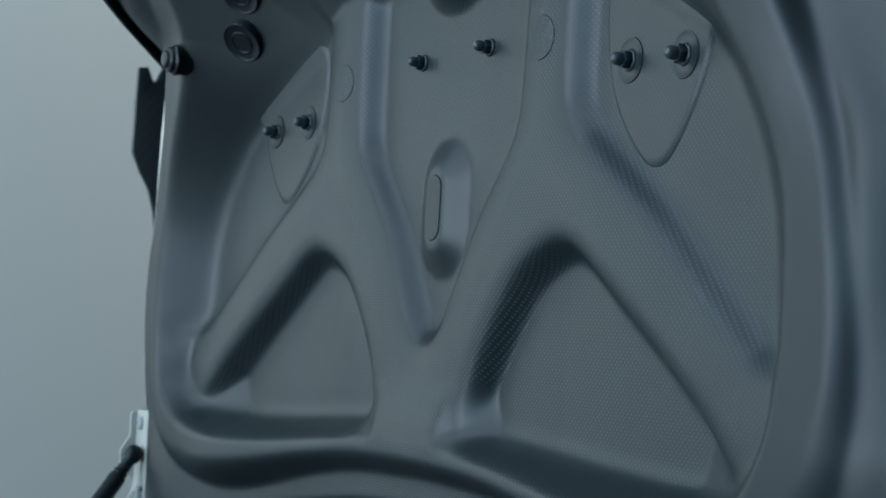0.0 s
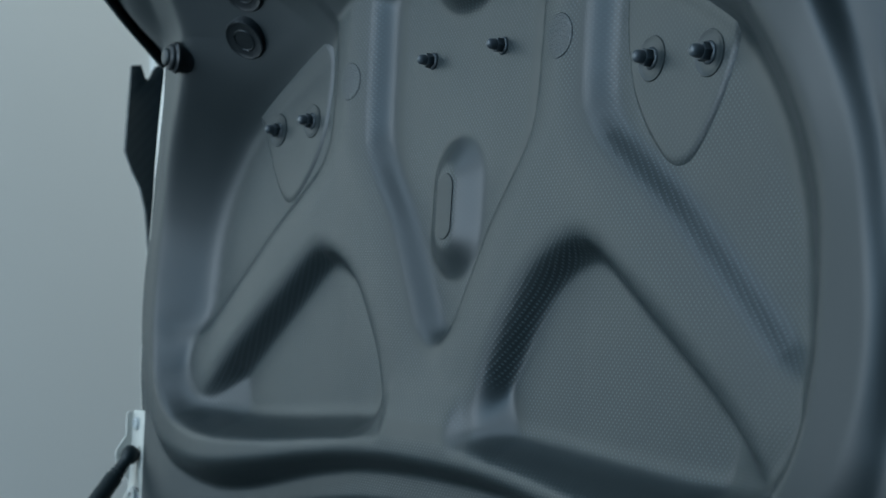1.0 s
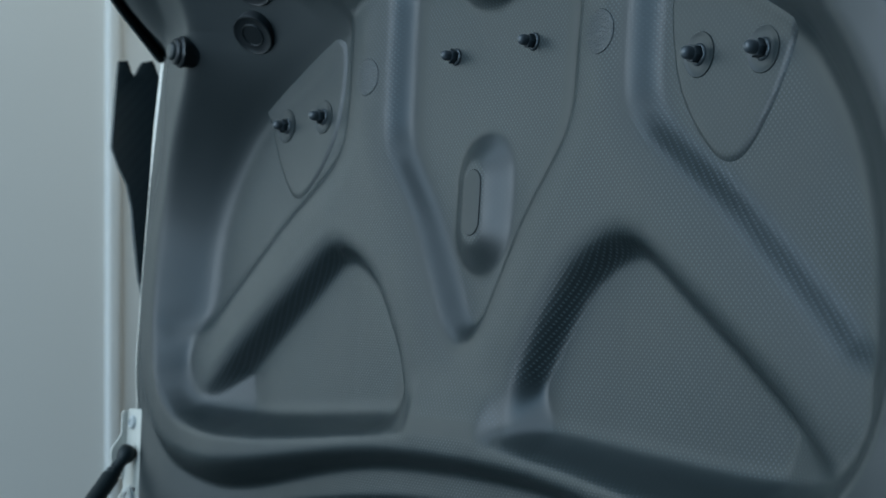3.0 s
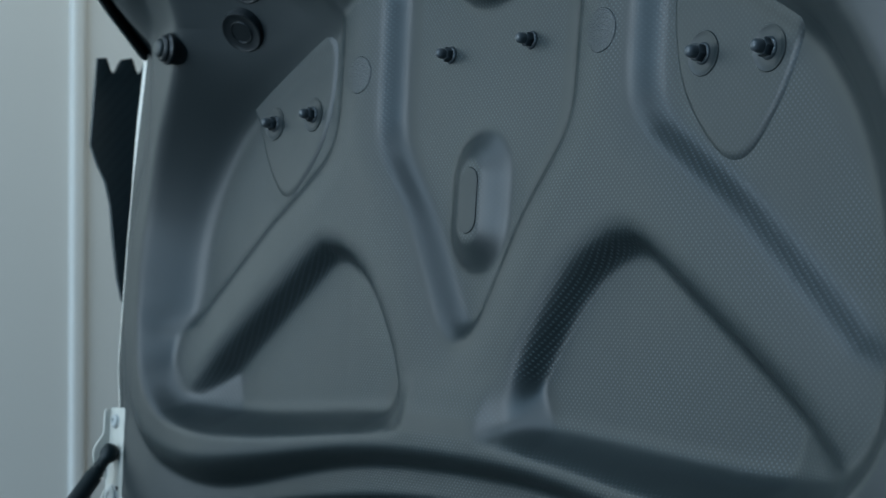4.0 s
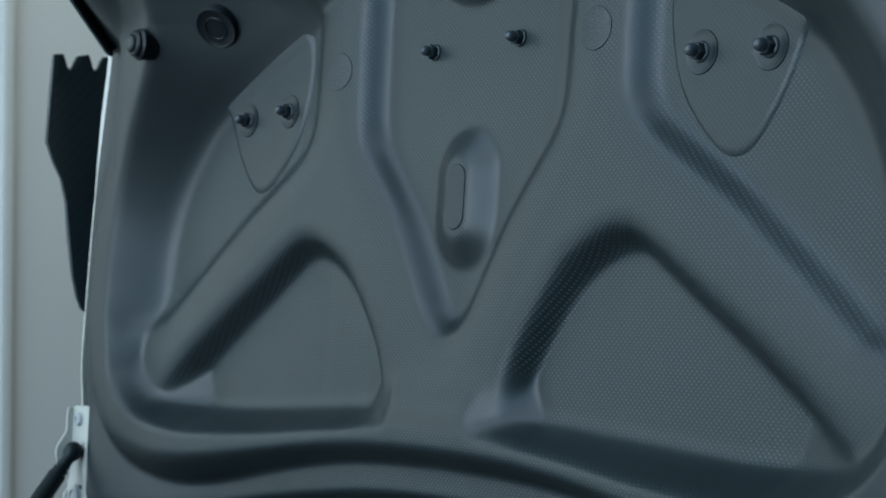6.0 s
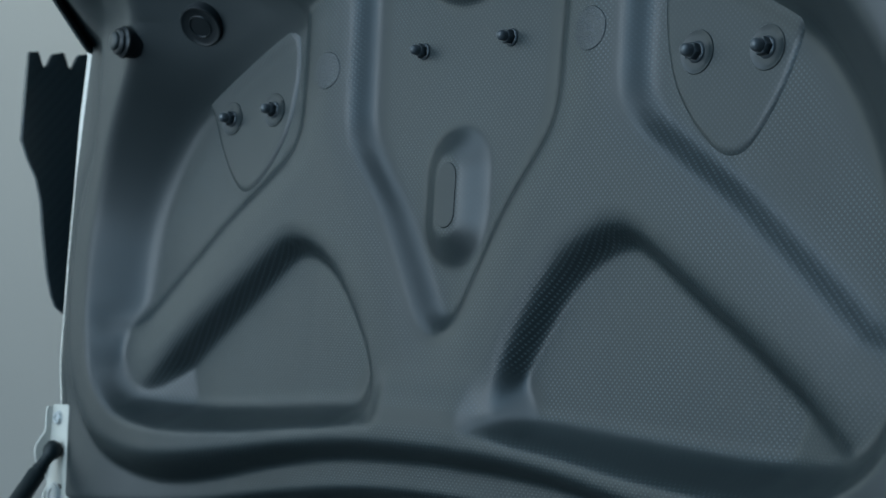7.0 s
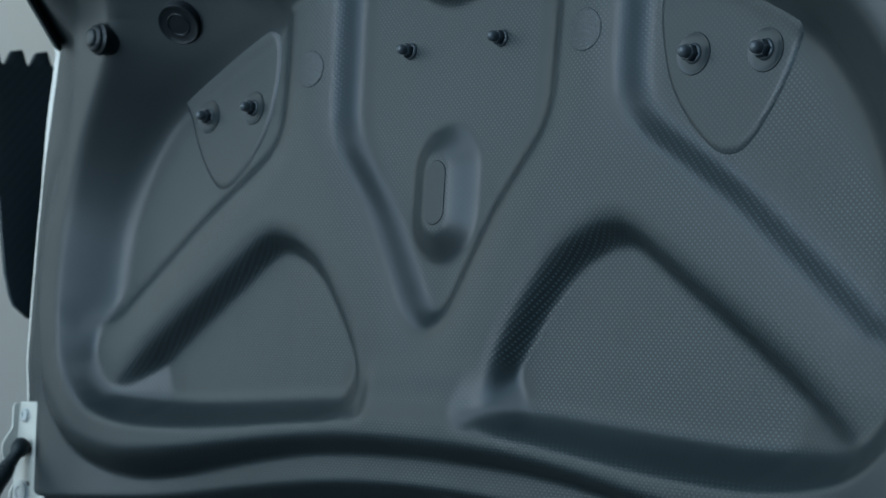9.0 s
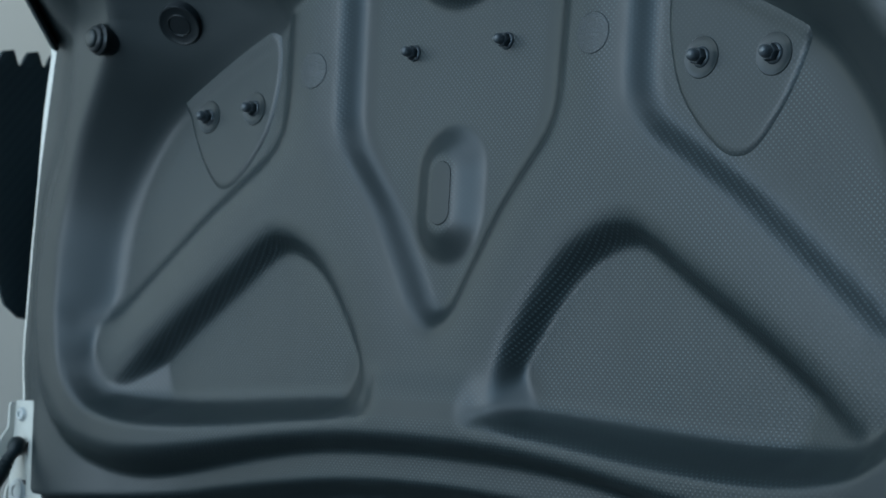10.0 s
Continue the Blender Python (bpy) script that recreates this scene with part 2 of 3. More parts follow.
RIM_OUTER = [(0.0, 0.26), (0.36, 0.26), (0.362, 0.10), (0.365, 0.07), (0.390, 0.03), (0.4095, -0.01), (0.426, -0.05), (0.4435, -0.09), (0.456, -0.142), (0.460, -0.202), (0.446, -0.247), (0.420, -0.281), (0.390, -0.303), (0.345, -0.312),
             (0.289, -0.311), (0.214, -0.302), (0.144, -0.292), (0.079, -0.285), (0.0, -0.283)]
RIM_DROP = [(0.0, 0.30), (0.43, 0.30), (0.430, 0.11), (0.440, 0.08), (0.436, 0.055), (0.428, 0.03), (0.421, -0.01), (0.436, -0.05), (0.453, -0.09), (0.465, -0.142), (0.471, -0.205), (0.463, -0.258), (0.447, -0.289), (0.424, -0.312), (0.396, -0.329),
            (0.352, -0.339), (0.311, -0.337), (0.236, -0.321), (0.165, -0.3075), (0.099, -0.2995), (0.0, -0.2965)]
SECOND_STEP = [(0.0, 0.4), (0.7, 0.4), (0.7, -0.36), (0.46, -0.366), (0.393, -0.362), (0.309, -0.354), (0.234, -0.341), (0.163, -0.331), (0.097, -0.323), (0.0, -0.319)]


def mirror_outline(half):
    whole = half + [(-x, y) for x, y in reversed(half) if x > 1e-6]
    return rounded(whole, 2)


RIM_CREST, RIM_OUTER, RIM_DROP, SECOND_STEP = [mirror_outline(o) for o in (RIM_CREST, RIM_OUTER, RIM_DROP, SECOND_STEP)]


def blur(a, n):
    """A small separable blur, to round the moulded edges."""
    k = np.exp(-0.5 * (np.arange(-3 * n, 3 * n + 1) / n) ** 2)
    k /= k.sum()
    for axis in (0, 1):
        pad = [(3 * n, 3 * n) if i == axis else (0, 0) for i in (0, 1)]
        b = np.pad(a, pad, mode="edge")
        a = sum(w * np.take(b, range(i, i + a.shape[axis]), axis) for i, w in enumerate(k))
    return a


def edge_u(v):
    """Half width of the lid at the height v."""
    v = np.asarray(v, float)
    side = np.interp(v, [-0.46, -0.30, -0.24, -0.14, -0.07, 0.0, 0.042], [0.486, 0.4995, 0.501, 0.501, 0.499, 0.492, 0.488])
    return side - np.clip(v - 0.042, 0, 0.07) * 1.38


BOW = 0.100


def relief(p):
    """Height of the moulded panel above the lid's plane at points (u, v)."""
    a, v = np.abs(p[..., 0]), p[..., 1]
    q = np.stack([a, v], -1)
    bow = BOW * a * a
    rib = 0.0140
    h = np.full(a.shape, rib)
    # each recess: a short steep wall between wide soft roundings
    slanted = 1 - smooth_step(v, -0.130, -0.040)
    inside = 1 - smooth_step(a, 0.125, 0.185)
    for foot, low, core, inner, outer in ((CENTRE_FOOT, -0.0034, 0.0225 - 0.0030 * slanted, 0.012, 0.027 + 0.003 * slanted), (TRIANGLE_FOOT, -0.0065, 0.0140 + 0.0060 * inside, 0.006, 0.013), (LENS_FOOT, -0.0016, 0.0240 - 0.0030 * slanted, 0.014, 0.026 + 0.003 * slanted)):
        d = distance(q, foot)
        if foot is TRIANGLE_FOOT:
            d = d + 0.014 * inside - 0.005 * smooth_step(a, 0.19, 0.30)
            # both lower corners run out in a short ramp
            low = low + 0.0265 * np.clip((-0.025 - 0.90 * a - 0.44 * v) / 0.040, 0, 1) + 0.0200 * np.clip((-0.378 + 0.95 * a - 0.30 * v) / 0.052, 0, 1) + 0.032 * np.clip(a - 0.07, 0, 0.28) - 0.95 * bow
        elif foot is CENTRE_FOOT:
            d = d + 0.003 + 0.013 * slanted
        else:
            d = d + 0.003 + 0.009 * slanted
        h = np.minimum(h, low + (rib - low) * (0.60 * smooth_step(d, 0.0, core) + 0.40 * smooth_step(d, -inner, core + outer)))
    h = h + bow
    # the boss in the middle panel
    d = np.hypot(p[..., 0], np.maximum(np.abs(v + 0.109) - 0.0165, 0))
    h = np.maximum(h, -0.0034 + 0.0112 * (1 - smooth_step(d, 0.010, 0.036) * 0.4 - 0.6 * np.clip((d - 0.012) / 0.023, 0, 1)))
    # between the triangles the ribs rise gently into the lower rim
    sill = rib + bow + (0.0245 - rib) * np.clip((-0.190 - v) / 0.088, 0, 1)
    middle = (1 - smooth_step(a, 0.040, 0.062)) * (1 - smooth_step(v, -0.262, -0.225))
    # a swelling above the middle panel
    d = np.hypot(p[..., 0], (v - 0.081) * 1.1)
    h = np.maximum(h, -0.004 + 0.034 * (1 - smooth_step(d, 0.020, 0.062)))
    # the bowl's wall, the flat rim, and the steps outside it
    rim = 0.024 + 0.026 * smooth_step(a, 0.10, 0.40) + 0.042 * smooth_step(v, -0.12, 0.12) + 0.035 * smooth_step(v, 0.03, 0.14) + 0.004 * smooth_step(a, 0.36, 0.42)
    foot, crest = distance(q, BOWL_FOOT), distance(p, RIM_CREST)
    upper = smooth_step(v, -0.16, -0.06)
    s = np.clip(foot / np.maximum(foot - crest, 1e-6), 0, 1)
    # a low lip where the triangles' floors meet the lower wall
    h = h + 0.0020 * smooth_step(foot, -0.011, 0.0) * (1 - smooth_step(v, -0.250, -0.235)) * smooth_step(a, 0.07, 0.10) * (1 - smooth_step(a, 0.32, 0.36))
    h = np.where(foot > 0, h + (rim - h) * s ** (0.95 - 0.12 * upper), h)
    h = h + (sill - h) * middle
    edge, drop = distance(p, RIM_OUTER), distance(p, RIM_DROP)
    # beside the upper bowl the rim falls towards the lid's edge
    rim = rim - 0.22 * np.clip(crest - 0.006, 0, 0.09) * smooth_step(v, -0.15, -0.05) * (1 - smooth_step(v, 0.03, 0.08))
    rim_side = edge_u(v)
    side = 0.034 - 0.004 * (1 - smooth_step(v, -0.29, -0.24)) + (rim - 0.034) * (0.50 + 0.24 * smooth_step(v, -0.24, -0.16)) * smooth_step((rim_side - a - 0.003) / (0.037 + 0.050 * smooth_step(v, -0.10, -0.02))) + 1.9 * np.clip(v - 0.042, 0, 0.07)
    low = side * np.maximum(smooth_step(v, -0.31, -0.18), smooth_step(a, 0.25, 0.46))
    k = np.clip(edge / np.maximum(edge - drop, 1e-6), 0, 1)
    outer = rim + (low - rim) * k ** (1.15 + 0.75 * (1 - smooth_step(v, -0.29, -0.20)))
    outer = outer - 0.0015 * np.exp(-(drop / 0.0060) ** 2) * smooth_step(v, -0.29, -0.22) * (1 - smooth_step(v, 0.0, 0.04))
    h = np.where(edge > 0, outer, np.where(crest > 0, rim, h))
    # the lower corners of the rim fall away outwards in one slope
    lean = (1 - smooth_step(v, -0.20, -0.10)) * smooth_step(a, 0.31, 0.43) * 0.3
    fall = rim + (low - rim) * np.clip(crest / np.maximum(crest - drop, 1e-6), 0, 1) ** 1.15
    h = np.where(crest > 0, h + (fall - h) * lean, h)
    second = distance(p, SECOND_STEP)
    return h - 0.03 * smooth_step(second, 0.0, 0.014)


NU, NV = 860, 540
V_LOW, V_HIGH = -0.46, 0.22
vv = np.linspace(V_LOW, V_HIGH, NV)[:, None] * np.ones((1, NU))
across = np.linspace(-1, 1, NU)[None, :] * np.ones((NV, 1))
uu = across * 0.488 + np.sign(across) * (edge_u(vv) - 0.488) * smooth_step(np.abs(across), 0.55, 1.0)
height = blur(relief(np.stack([uu, vv], -1)), 2)
# a wide cove where the upper part of the bowl's wall meets the floor
near = distance(np.stack([np.abs(uu), vv], -1), BOWL_FOOT)
cove = smooth_step(near, -0.024, 0.0) * (1 - smooth_step(near, 0.008, 0.034)) * smooth_step(vv, -0.24, -0.16) * smooth_step(np.abs(uu), 0.17, 0.21)
height = height + (blur(height, 6) - height) * cove
# a soft shoulder where that wall turns into the rim
shoulder = np.exp(-(distance(np.stack([uu, vv], -1), RIM_CREST) / 0.016) ** 2) * smooth_step(vv, -0.22, -0.10)
height = height + (blur(height, 3) - height) * shoulder
# a soft step along the bottom of the bowl
sill = smooth_step(near, -0.020, -0.004) * (1 - smooth_step(near, 0.002, 0.010)) * (1 - smooth_step(vv, -0.25, -0.235))
height = height + (blur(height, 3) - height) * sill


def panel_at(u, v):
    """Height of the finished panel at one place."""
    r = (v - V_LOW) / (V_HIGH - V_LOW) * (NV - 1)
    c = float(np.interp(u, uu[min(max(int(r + 0.5), 0), NV - 1)], np.arange(NU)))
    i, j = min(max(int(r), 0), NV - 2), min(max(int(c), 0), NU - 2)
    r, c = r - i, c - j
    return float((height[i, j] * (1 - c) + height[i, j + 1] * c) * (1 - r) + (height[i + 1, j] * (1 - c) + height[i + 1, j + 1] * c) * r)


lid = tagged(new("rear_hatch"), "open white car rear hatch with grey moulded plastic lining", "hatch")
lid.matrix_world = LID
lining = link_mesh("inner_lining", grid_mesh("inner_lining", np.stack([uu, vv, height], -1)), PLASTIC, lid, "dark grey dot-grained moulded plastic lining")
lining.data.materials.append(SMOOTH_PLASTIC)
half = np.stack([np.abs(uu), vv], -1)
lower_rim = (vv < -0.235) & (np.abs(uu) < 0.43) & (near > -0.004)
outside = (near > 0.004) & ~lower_rim


def band(d, lo, hi, soft):
    return smooth_step(d, lo, lo + soft) * (1 - smooth_step(d, hi - soft, hi))


boss = np.hypot(uu, np.maximum(np.abs(vv + 0.109) - 0.0165, 0))
bare = np.maximum.reduce([0.9 * band(boss, 0.010, 0.040, 0.006), 0.92 * band(distance(half, CENTRE_FOOT), -0.020, 0.014, 0.009), (0.10 + 0.70 * smooth_step(vv, -0.09, -0.05)) * band(distance(half, LENS_FOOT), 0.0, 0.030, 0.008),
                          0.20 * band(distance(half, TRIANGLE_FOOT), 0.0, 0.028, 0.008), 1 - smooth_step(np.hypot(np.abs(uu) - 0.080, vv + 0.250), 0.013, 0.030), smooth_step(near, -0.004 - 0.026 * smooth_step(vv, -0.16, -0.08) * smooth_step(np.abs(uu), 0.18, 0.23), 0.003 - 0.013 * smooth_step(vv, -0.16, -0.08) * smooth_step(np.abs(uu), 0.18, 0.23)) * ~lower_rim, lower_rim * np.maximum(smooth_step(np.abs(uu), 0.28, 0.40), 0.82 * band(distance(np.stack([uu, vv], -1), RIM_CREST), -0.030, 0.0, 0.006))])
lining.data.attributes.new("bare", "FLOAT", "POINT").data.foreach_set("value", bare.reshape(-1).astype(np.float32))
lining.data.polygons.foreach_set("material_index", outside[:-1, :-1].astype(np.int32).reshape(-1))

# the painted outer skin: a thin shell behind the lining
back = np.linspace(V_LOW, V_HIGH, 120)


def skin_edge(v):
    return float(edge_u(v)) + (0.0056 + 0.0052 * float(smooth_step(v, -0.09, -0.01)) if v < 0.047 else -0.004)


def skin():
    rows = []
    for v in back:
        e, w = skin_edge(v), panel_at(float(edge_u(v)) - 1e-4, v)
        us = np.concatenate([[-e + 0.012, -e + 0.003, -e + 0.0006, -e, -e], np.linspace(-e + 0.006, e - 0.006, 30), [e, e, e - 0.0006, e - 0.003, e - 0.012]])
        ws = -0.05 - 0.03 * (1 - (us / e) ** 2)
        for i, low in enumerate((0.005, 0.0012, 0.0014, 0.003, 0.04)):
            ws[i] = ws[-1 - i] = w - low - (0 if v < 0.047 else 0.012)
        rows.append(np.stack([us, np.full(len(us), v), ws], -1))
    return grid_mesh("outer_skin", np.array(rows))


link_mesh("outer_skin", skin(), WHITE_PAINT, lid, "white painted outer skin")


def fan(name, outline, lift, mat, label, rings=10, flat=None, edge=0.0050, bare=0.0):
    """A low raised pad with the outline (u, v), following the panel."""
    cu, cv = sum(p[0] for p in outline) / len(outline), sum(p[1] for p in outline) / len(outline)
    size = max(math.hypot(u - cu, v - cv) for u, v in outline)
    steps = [0.0] + [i / rings * (1 - edge / size) for i in range(1, rings + 1)] + [1 - 0.7 * edge / size, 1 - 0.3 * edge / size, 1.0]
    bm = bmesh.new()
    hoops = []
    for i, s in enumerate(steps):
        up = lift if i < len(steps) - 3 else (lift * 0.93, lift * 0.42, -0.0002)[i - len(steps) + 3]
        hoop = []
        for u, v in outline if i else [(cu, cv)]:
            a, b = cu + (u - cu) * s, cv + (v - cv) * s
            ground = panel_at(a, b)
            hoop.append(bm.verts.new((a, b, (ground if flat is None else min(ground, flat + BOW * a * a)) + up)))
        hoops.append(hoop)
    n = len(outline)
    for i in range(n):
        j = (i + 1) % n
        bm.faces.new((hoops[0][0], hoops[1][i], hoops[1][j]))
        for a, b in zip(hoops[1:], hoops[2:]):
            bm.faces.new((a[i], b[i], b[j], a[j]))
    ob = part(name, bm, mat, lid, label)
    ob.data.attributes.new("bare", "FLOAT", "POINT").data.foreach_set("value", np.full(len(ob.data.vertices), bare, np.float32))
    return ob


def dense(points, step=0.004):
    out = []
    for (ax, ay), (bx, by) in zip(points, points[1:] + points[:1]):
        n = max(1, int(math.hypot(bx - ax, by - ay) / step))
        out += [(ax + (bx - ax) * i / n, ay + (by - ay) * i / n) for i in range(n)]
    return out


PAD = [(0.1985, 0.034), (0.196, 0.010), (0.197, -0.013), (0.205, -0.046), (0.220, -0.069), (0.238, -0.087), (0.249, -0.0945), (0.2589, -0.0965), (0.269, -0.0935), (0.282, -0.080), (0.298, -0.056),
       (0.3105, -0.0265), (0.322, -0.003), (0.292, 0.010), (0.262, 0.026), (0.225, 0.040)]
for side in (-1, 1):
    pad = [(side * u, v) for u, v in PAD]
    fan("mounting_pad", dense(rounded(pad, 1)), 0.0019, PLASTIC, "", edge=0.0066, flat=0.0014, bare=0.55)
    disc = [(side * 0.1425 + 0.0147 * math.cos(i * math.pi / 24), -0.0073 + 0.0147 * math.sin(i * math.pi / 24)) for i in range(48)]
    fan("blanking_disc", disc, 0.0006, LEATHER_PLASTIC, "round leather-grained blanking patch", edge=0.0008)
slot = [(0.0100 * math.cos(g), -0.109 + 0.0135 * (1 if math.sin(g) >= 0 else -1) + 0.0100 * math.sin(g)) for g in [i * math.pi / 24 + 0.001 for i in range(48)]]
fan("slot_cover", slot, 0.0007, SMOOTH_PLASTIC, "smooth oblong slot cover", edge=0.0008)


def fastener(u, v, washer, base):
    """A flanged cap nut on its stud, with or without a wide washer."""
    at = Matrix.Translation((u, v, base)) @ Matrix.Rotation(-math.atan(2 * BOW * u), 4, "Y")
    if washer:
        part("washer", lathe([(0, -0.001), (0.0139, -0.001), (0.0139, 0.0002), (0.0135, 0.0007), (0.0129, 0.0007), (0.0125, 0.0004), (0.0085, 0.0004), (0.0, 0.0004)], 48, at), WASHER_PLASTIC, lid, "wide grey plastic washer")
    k = 1.08 if washer else 1.0
    nut = part("flange_nut", lathe([(0, 0), (0.0062 * k, 0), (0.0064 * k, 0.0005), (0.0062 * k, 0.0011), (0.0056 * k, 0.0016), (0.0046 * k, 0.0020), (0, 0.0020)], 28, at), BLACK_METAL, lid, "black flanged hexagon nut")
    part("hexagon", lathe([(0, 0.0016), (0.0049 * k, 0.0016), (0.0054 * k, 0.0022), (0.0054 * k, 0.0058), (0.0048 * k, 0.0066), (0, 0.0066)], 6, at @ pose(0, 0, 0, 0, 0, 40 + 300 * u)), BLACK_METAL, nut)
    part("cap", lathe([(0, 0.006), (0.0037 * k, 0.006), (0.0038 * k, 0.0070), (0.0037 * k, 0.0098), (0.0034 * k, 0.0112), (0.0027 * k, 0.0124), (0.0016 * k, 0.0132), (0, 0.0135)], 24, at), CAP, nut, "black domed nut cap")


for side in (-1, 1):
    fastener(side * 0.2825, -0.0336, True, panel_at(side * 0.2825, -0.0336) + 0.0019)
    fastener(side * 0.2258, -0.0300, True, panel_at(side * 0.2258, -0.0300) + 0.0019)
    fastener(side * 0.0475, 0.0005, False, panel_at(side * 0.0475, 0.0005))


def normal_at(u, v, d=0.006):
    return Vector((panel_at(u - d, v) - panel_at(u + d, v), panel_at(u, v - d) - panel_at(u, v + d), 2 * d)).normalized()


def facing(u, v, n=None, lift=0.0):
    n = n or normal_at(u, v)
    return Matrix.Translation(Vector((u, v, panel_at(u, v))) + n * lift) @ n.to_track_quat("Z", "Y").to_matrix().to_4x4()


# rubber plugs on the bowl's wall and the buffer beside them
for u, v in ((0.2845, 0.0405), (0.2655, 0.0765)):
    for side in (-1, 1):
        part("rubber_plug", lathe([(0, 0.0), (0.0090, 0.0), (0.0097, 0.0009), (0.0104, 0.0001), (0.0158, 0.0004), (0.0172, 0.0012), (0.0183, 0.0010), (0.0190, -0.0004), (0.0193, -0.022)], 40,
                                  facing(side * u, v, Vector((-side * 0.32, -0.66, 0.68)).normalized(), 0.0034)), RUBBER, lid, "round black rubber plug")
for side in (-1, 1):
    m = facing(side * 0.3462, 0.0262, Vector((side * 0.05, -0.05, 1)).normalized(), -0.0025) @ Matrix.Scale(1.12, 4)
    buffer = part("rubber_buffer", lathe([(0.0, -0.004), (0.0112, -0.004), (0.0114, 0.0050), (0.0122, 0.0062), (0.0120, 0.0084), (0.0106, 0.0094), (0.0099, 0.0102),
                                          (0.0102, 0.0116), (0.0094, 0.0130), (0.0076, 0.0138), (0.0, 0.0138)], 36, m), RUBBER, lid, "ribbed black rubber buffer")
    part("tip", lathe([(0.0, 0.0132), (0.0072, 0.0132), (0.0068, 0.0156), (0.0054, 0.0168), (0.002, 0.0172), (0.0, 0.0168)], 28, m), SMOOTH_PLASTIC, buffer, "dark grey buffer tip")
    # an added dark strip for the shaded lip along the flared upper edge
    bm = bmesh.new()
    path = [0.046 + 0.0145 * i for i in range(12)]
    hoops = []
    for v in path:
        e = float(edge_u(v))
        c = Vector((side * (e - 0.0012), v - 0.0025, panel_at(side * (e - 0.001), v) + 0.001))
        hoops.append([bm.verts.new(c + Vector((side * 0.0058 * math.cos(g), 0.0078 * math.cos(g), 0.0055 * math.sin(g)))) for g in [2 * math.pi * k / 12 for k in range(12)]])
    for a, c in zip(hoops, hoops[1:]):
        for k in range(12):
            bm.faces.new((a[k], a[(k + 1) % 12], c[(k + 1) % 12], c[k]))
    part("lip_shade_strip", bm, LIP_SHADE, lid, "dark strip for the shaded outer lip")

# hinge bracket with bolts, on the lid's lower corner
for side in (-1, 1):
    plate = [(-0.504, -0.288), (-0.501, -0.2845), (-0.474, -0.2835), (-0.4685, -0.288), (-0.4500, -0.36), (-0.425, -0.46), (-0.496, -0.46), (-0.504, -0.42)]
    bracket = part("hinge_bracket", slab([(side * -u, v) for u, v in plate], 0.004, 0.0012, Matrix.Translation((0, 0, 0.0335))), BRACKET_PAINT, lid, "white painted steel hinge bracket")
    web = [(0.0095, -0.2865), (0.011, -0.290), (0.0105, -0.309), (0.0185, -0.3215), (0.0195, -0.327), (0.0180, -0.335), (0.0050, -0.352), (0.004, -0.358), (0.008, -0.366), (0.008, -0.46), (-0.012, -0.46), (-0.012, -0.2865)]
    turn = Matrix(((0, 0, -side, side * 0.505), (0, 1, 0, 0), (1, 0, 0, 0.0325), (0, 0, 0, 1)))
    part("web", slab(web, 0.003, 0.0008, turn), BRACKET_PAINT, bracket)
    for u, v, r in ((0.4895, -0.2965, 0.0058), (0.487, -0.366, 0.0105)):
        part("bolt", lathe([(0, -0.002), (r * 1.15, -0.002), (r * 1.15, 0.0006), (r, 0.0012), (r, 0.0024), (r * 0.8, 0.0034), (r * 0.55, 0.0034), (r * 0.45, 0.0018), (0, 0.0018)], 24, Matrix.Translation((side * u, v, 0.0375))), BOLT_PAINT, bracket, "pale grey bolt head")
    part("slot", box((side * 0.4775 - 0.003, -0.3590, 0.037), (side * 0.4775 + 0.003, -0.3550, 0.0379)), RUBBER, bracket, "small dark slot")

# ---- gas strut ----
BALL = Vector((-0.4810, -0.3255, 0.046))
AXIS = Vector((0.10, -0.80, 0.57)).normalized()
along = LID @ Matrix.Translation(BALL) @ AXIS.to_track_quat("Z", "Y").to_matrix().to_4x4()
strut = tagged(new("gas_strut"), "black gas strut clipped to the white hinge bracket", "gas strut")
strut.matrix_world = along
part("ball_socket", lathe([(0, -0.0088), (0.0045, -0.0083), (0.0076, -0.0053), (0.0084, 0.0), (0.0076, 0.0046), (0.0060, 0.0066), (0.0056, 0.0080), (0.0056, 0.0140), (0.0063, 0.0146), (0.0063, 0.0160), (0.0056, 0.0166), (0.0056, 0.0200), (0.0, 0.0200)], 28), STRUT_BLACK, strut, "black plastic ball socket")
part("ball_stud", lathe([(0, -0.004), (0.0042, -0.004), (0.0042, 0.004), (0, 0.004)], 20, pose(0, 0, 0, 0, 90, 0)), BOLT_PAINT, strut, "pale steel ball stud")
part("collar", lathe([(0, 0.0185), (0.0066, 0.0185), (0.0070, 0.0192), (0.0070, 0.0214), (0.0062, 0.0220), (0.0062, 0.0246), (0.0, 0.0246)], 28), STRUT_BLACK, strut)
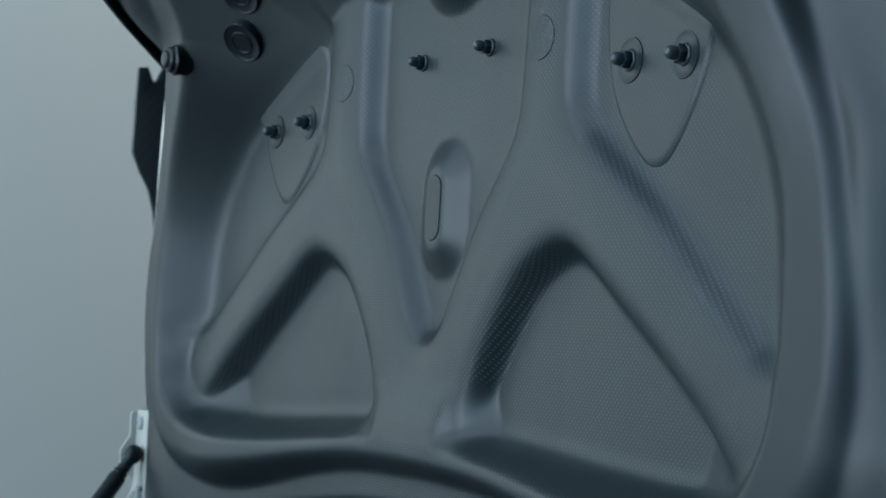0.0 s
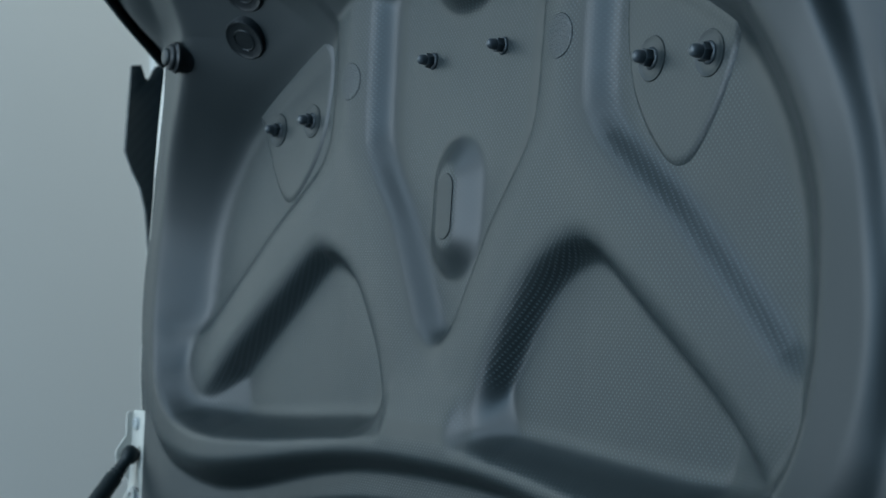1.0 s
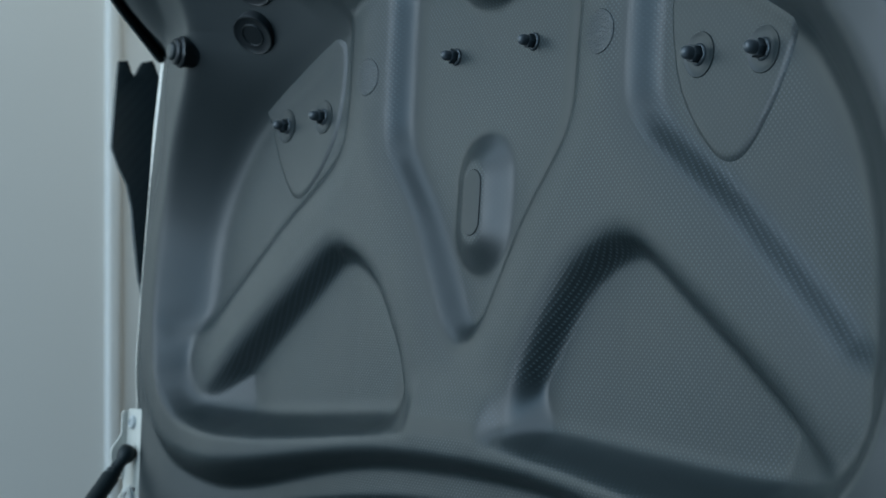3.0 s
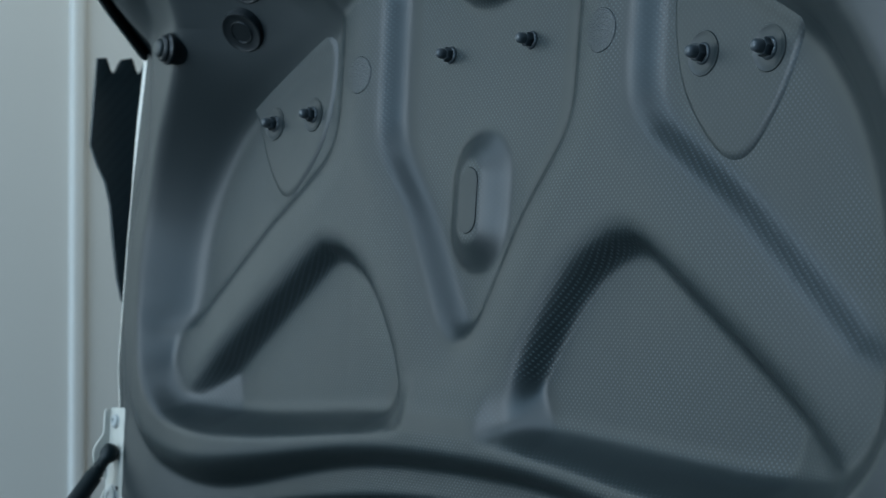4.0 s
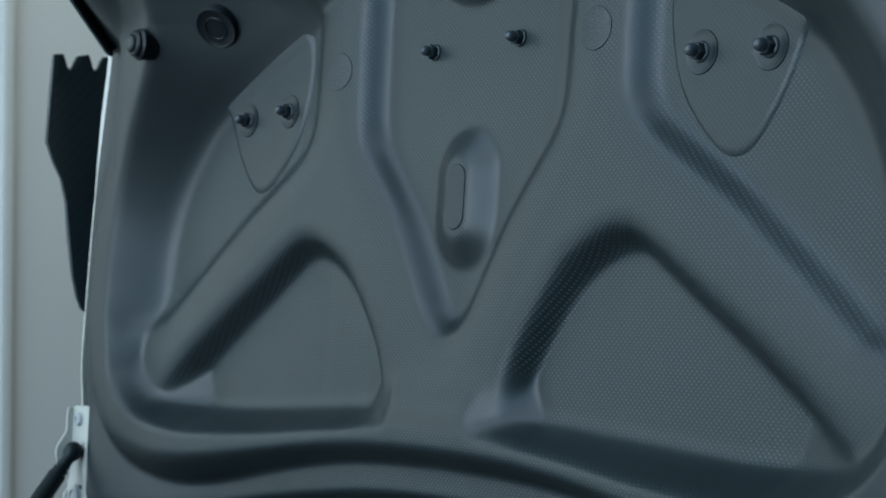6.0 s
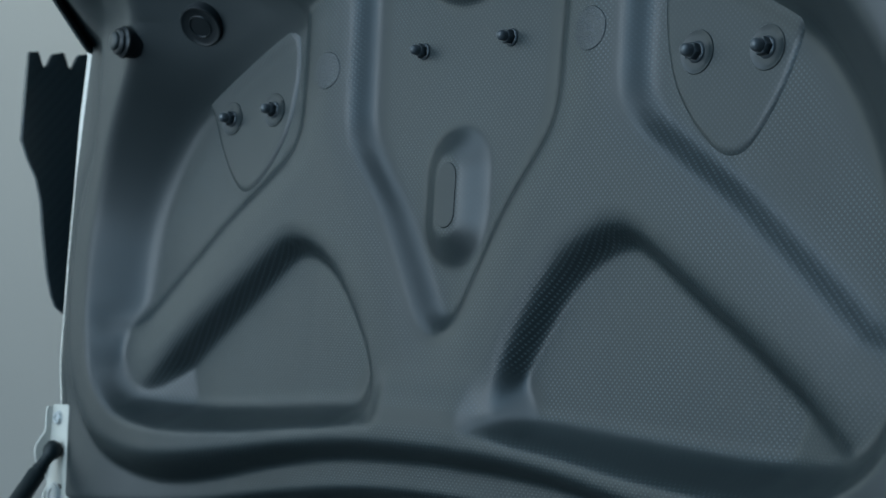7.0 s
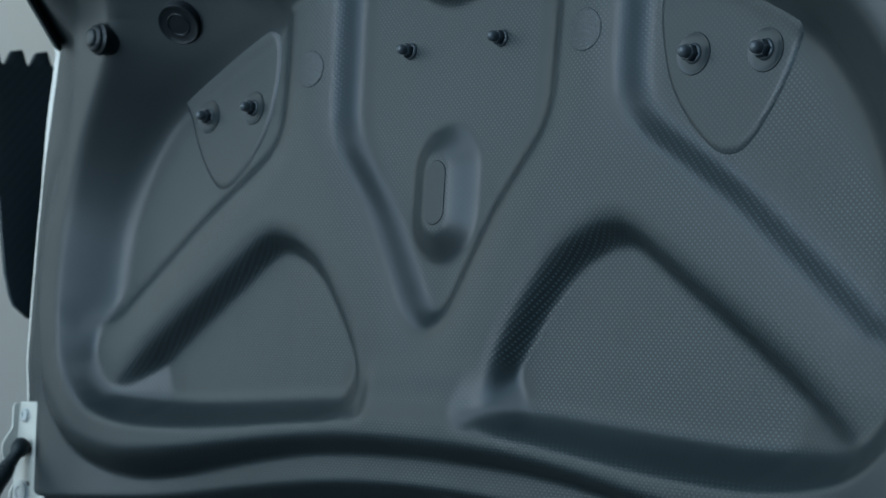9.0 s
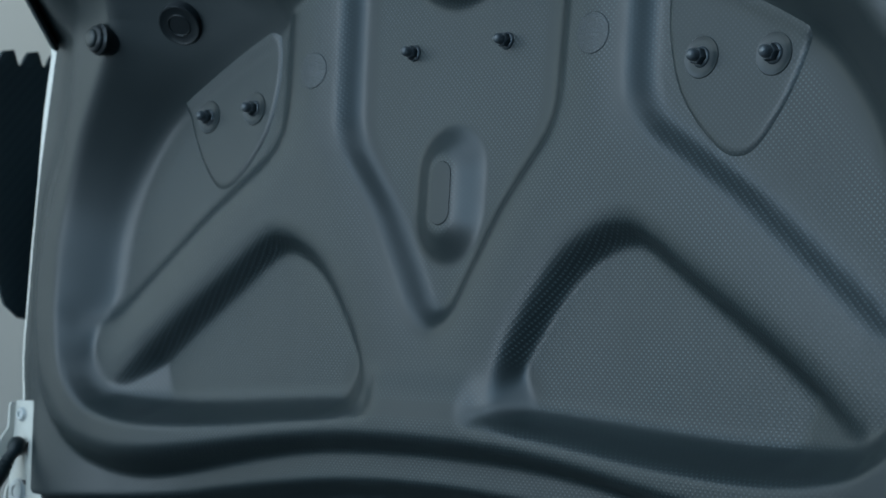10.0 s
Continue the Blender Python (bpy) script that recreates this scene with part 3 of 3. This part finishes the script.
part("cylinder", lathe([(0, 0.0236), (0.0074, 0.0236), (0.0082, 0.0256), (0.0082, 0.0420), (0.0085, 0.0426), (0.0085, 0.60), (0.0, 0.60)], 28), STRUT_BLACK, strut, "black painted strut tube")

# ---- wing with its scalloped end plate ----
wing = tagged(new("rear_wing"), "dark carbon fibre rear wing with scalloped end plate behind the lid", "car wing")
wing.matrix_world = LID


def end_plate(side):
    teeth = [(-0.008, 0.071), (-0.016, 0.0725)]
    for i in range(6):
        c = -0.0265 - 0.0292 * i
        rise = 0.0035 * i
        for k in range(7):
            g = -1 + k / 3
            teeth.append((c - 0.0085 * g, 0.0735 + rise - 0.0160 * (0.5 + 0.5 * math.cos(math.pi * g)) ** 0.8))
    right = [(-0.20, 0.09), (-0.20, -0.10), (-0.16, -0.185)]
    lower = [(-0.110, -0.207), (-0.079, -0.203), (-0.062, -0.191), (-0.056, -0.180), (-0.049, -0.158), (-0.041, -0.117), (-0.035, -0.082), (-0.028, -0.059), (-0.017, -0.041), (-0.0075, -0.021), (-0.0075, 0.03)]
    outline = teeth + right + lower
    turn = Matrix(((0, 0, side, side * 0.703), (0, 1, 0, 0), (1, 0, 0, 0), (0, 0, 0, 1)))
    return part("end_plate", slab(outline, 0.006, 0.0012, turn), CARBON, wing, "carbon fibre end plate with scalloped edge")


for side in (-1, 1):
    end_plate(side)
blade = []
for i in range(24):
    g = 2 * math.pi * i / 24
    blade.append((-0.15 + 0.012 * math.cos(g), 0.0 + 0.075 * math.sin(g)))
part("blade", slab(blade, 1.406, 0.0, Matrix(((0, 0, 1, -0.703), (0, 1, 0, 0), (1, 0, 0, 0), (0, 0, 0, 1)))), CARBON, wing)
for side in (-1, 1):
    part("support", box((side * 0.2525 - 0.004, -0.06, -0.15), (side * 0.2525 + 0.004, 0.02, -0.07), 0.001), CARBON, wing)

# ---- car body under the lid ----
body = part("car_body", box((-0.95, -0.35, 0.0), (0.95, 1.6, 1.0), 0.16, segments=4), RUBBER)
tagged(body, "black lined car rear body below the open lid", "car")
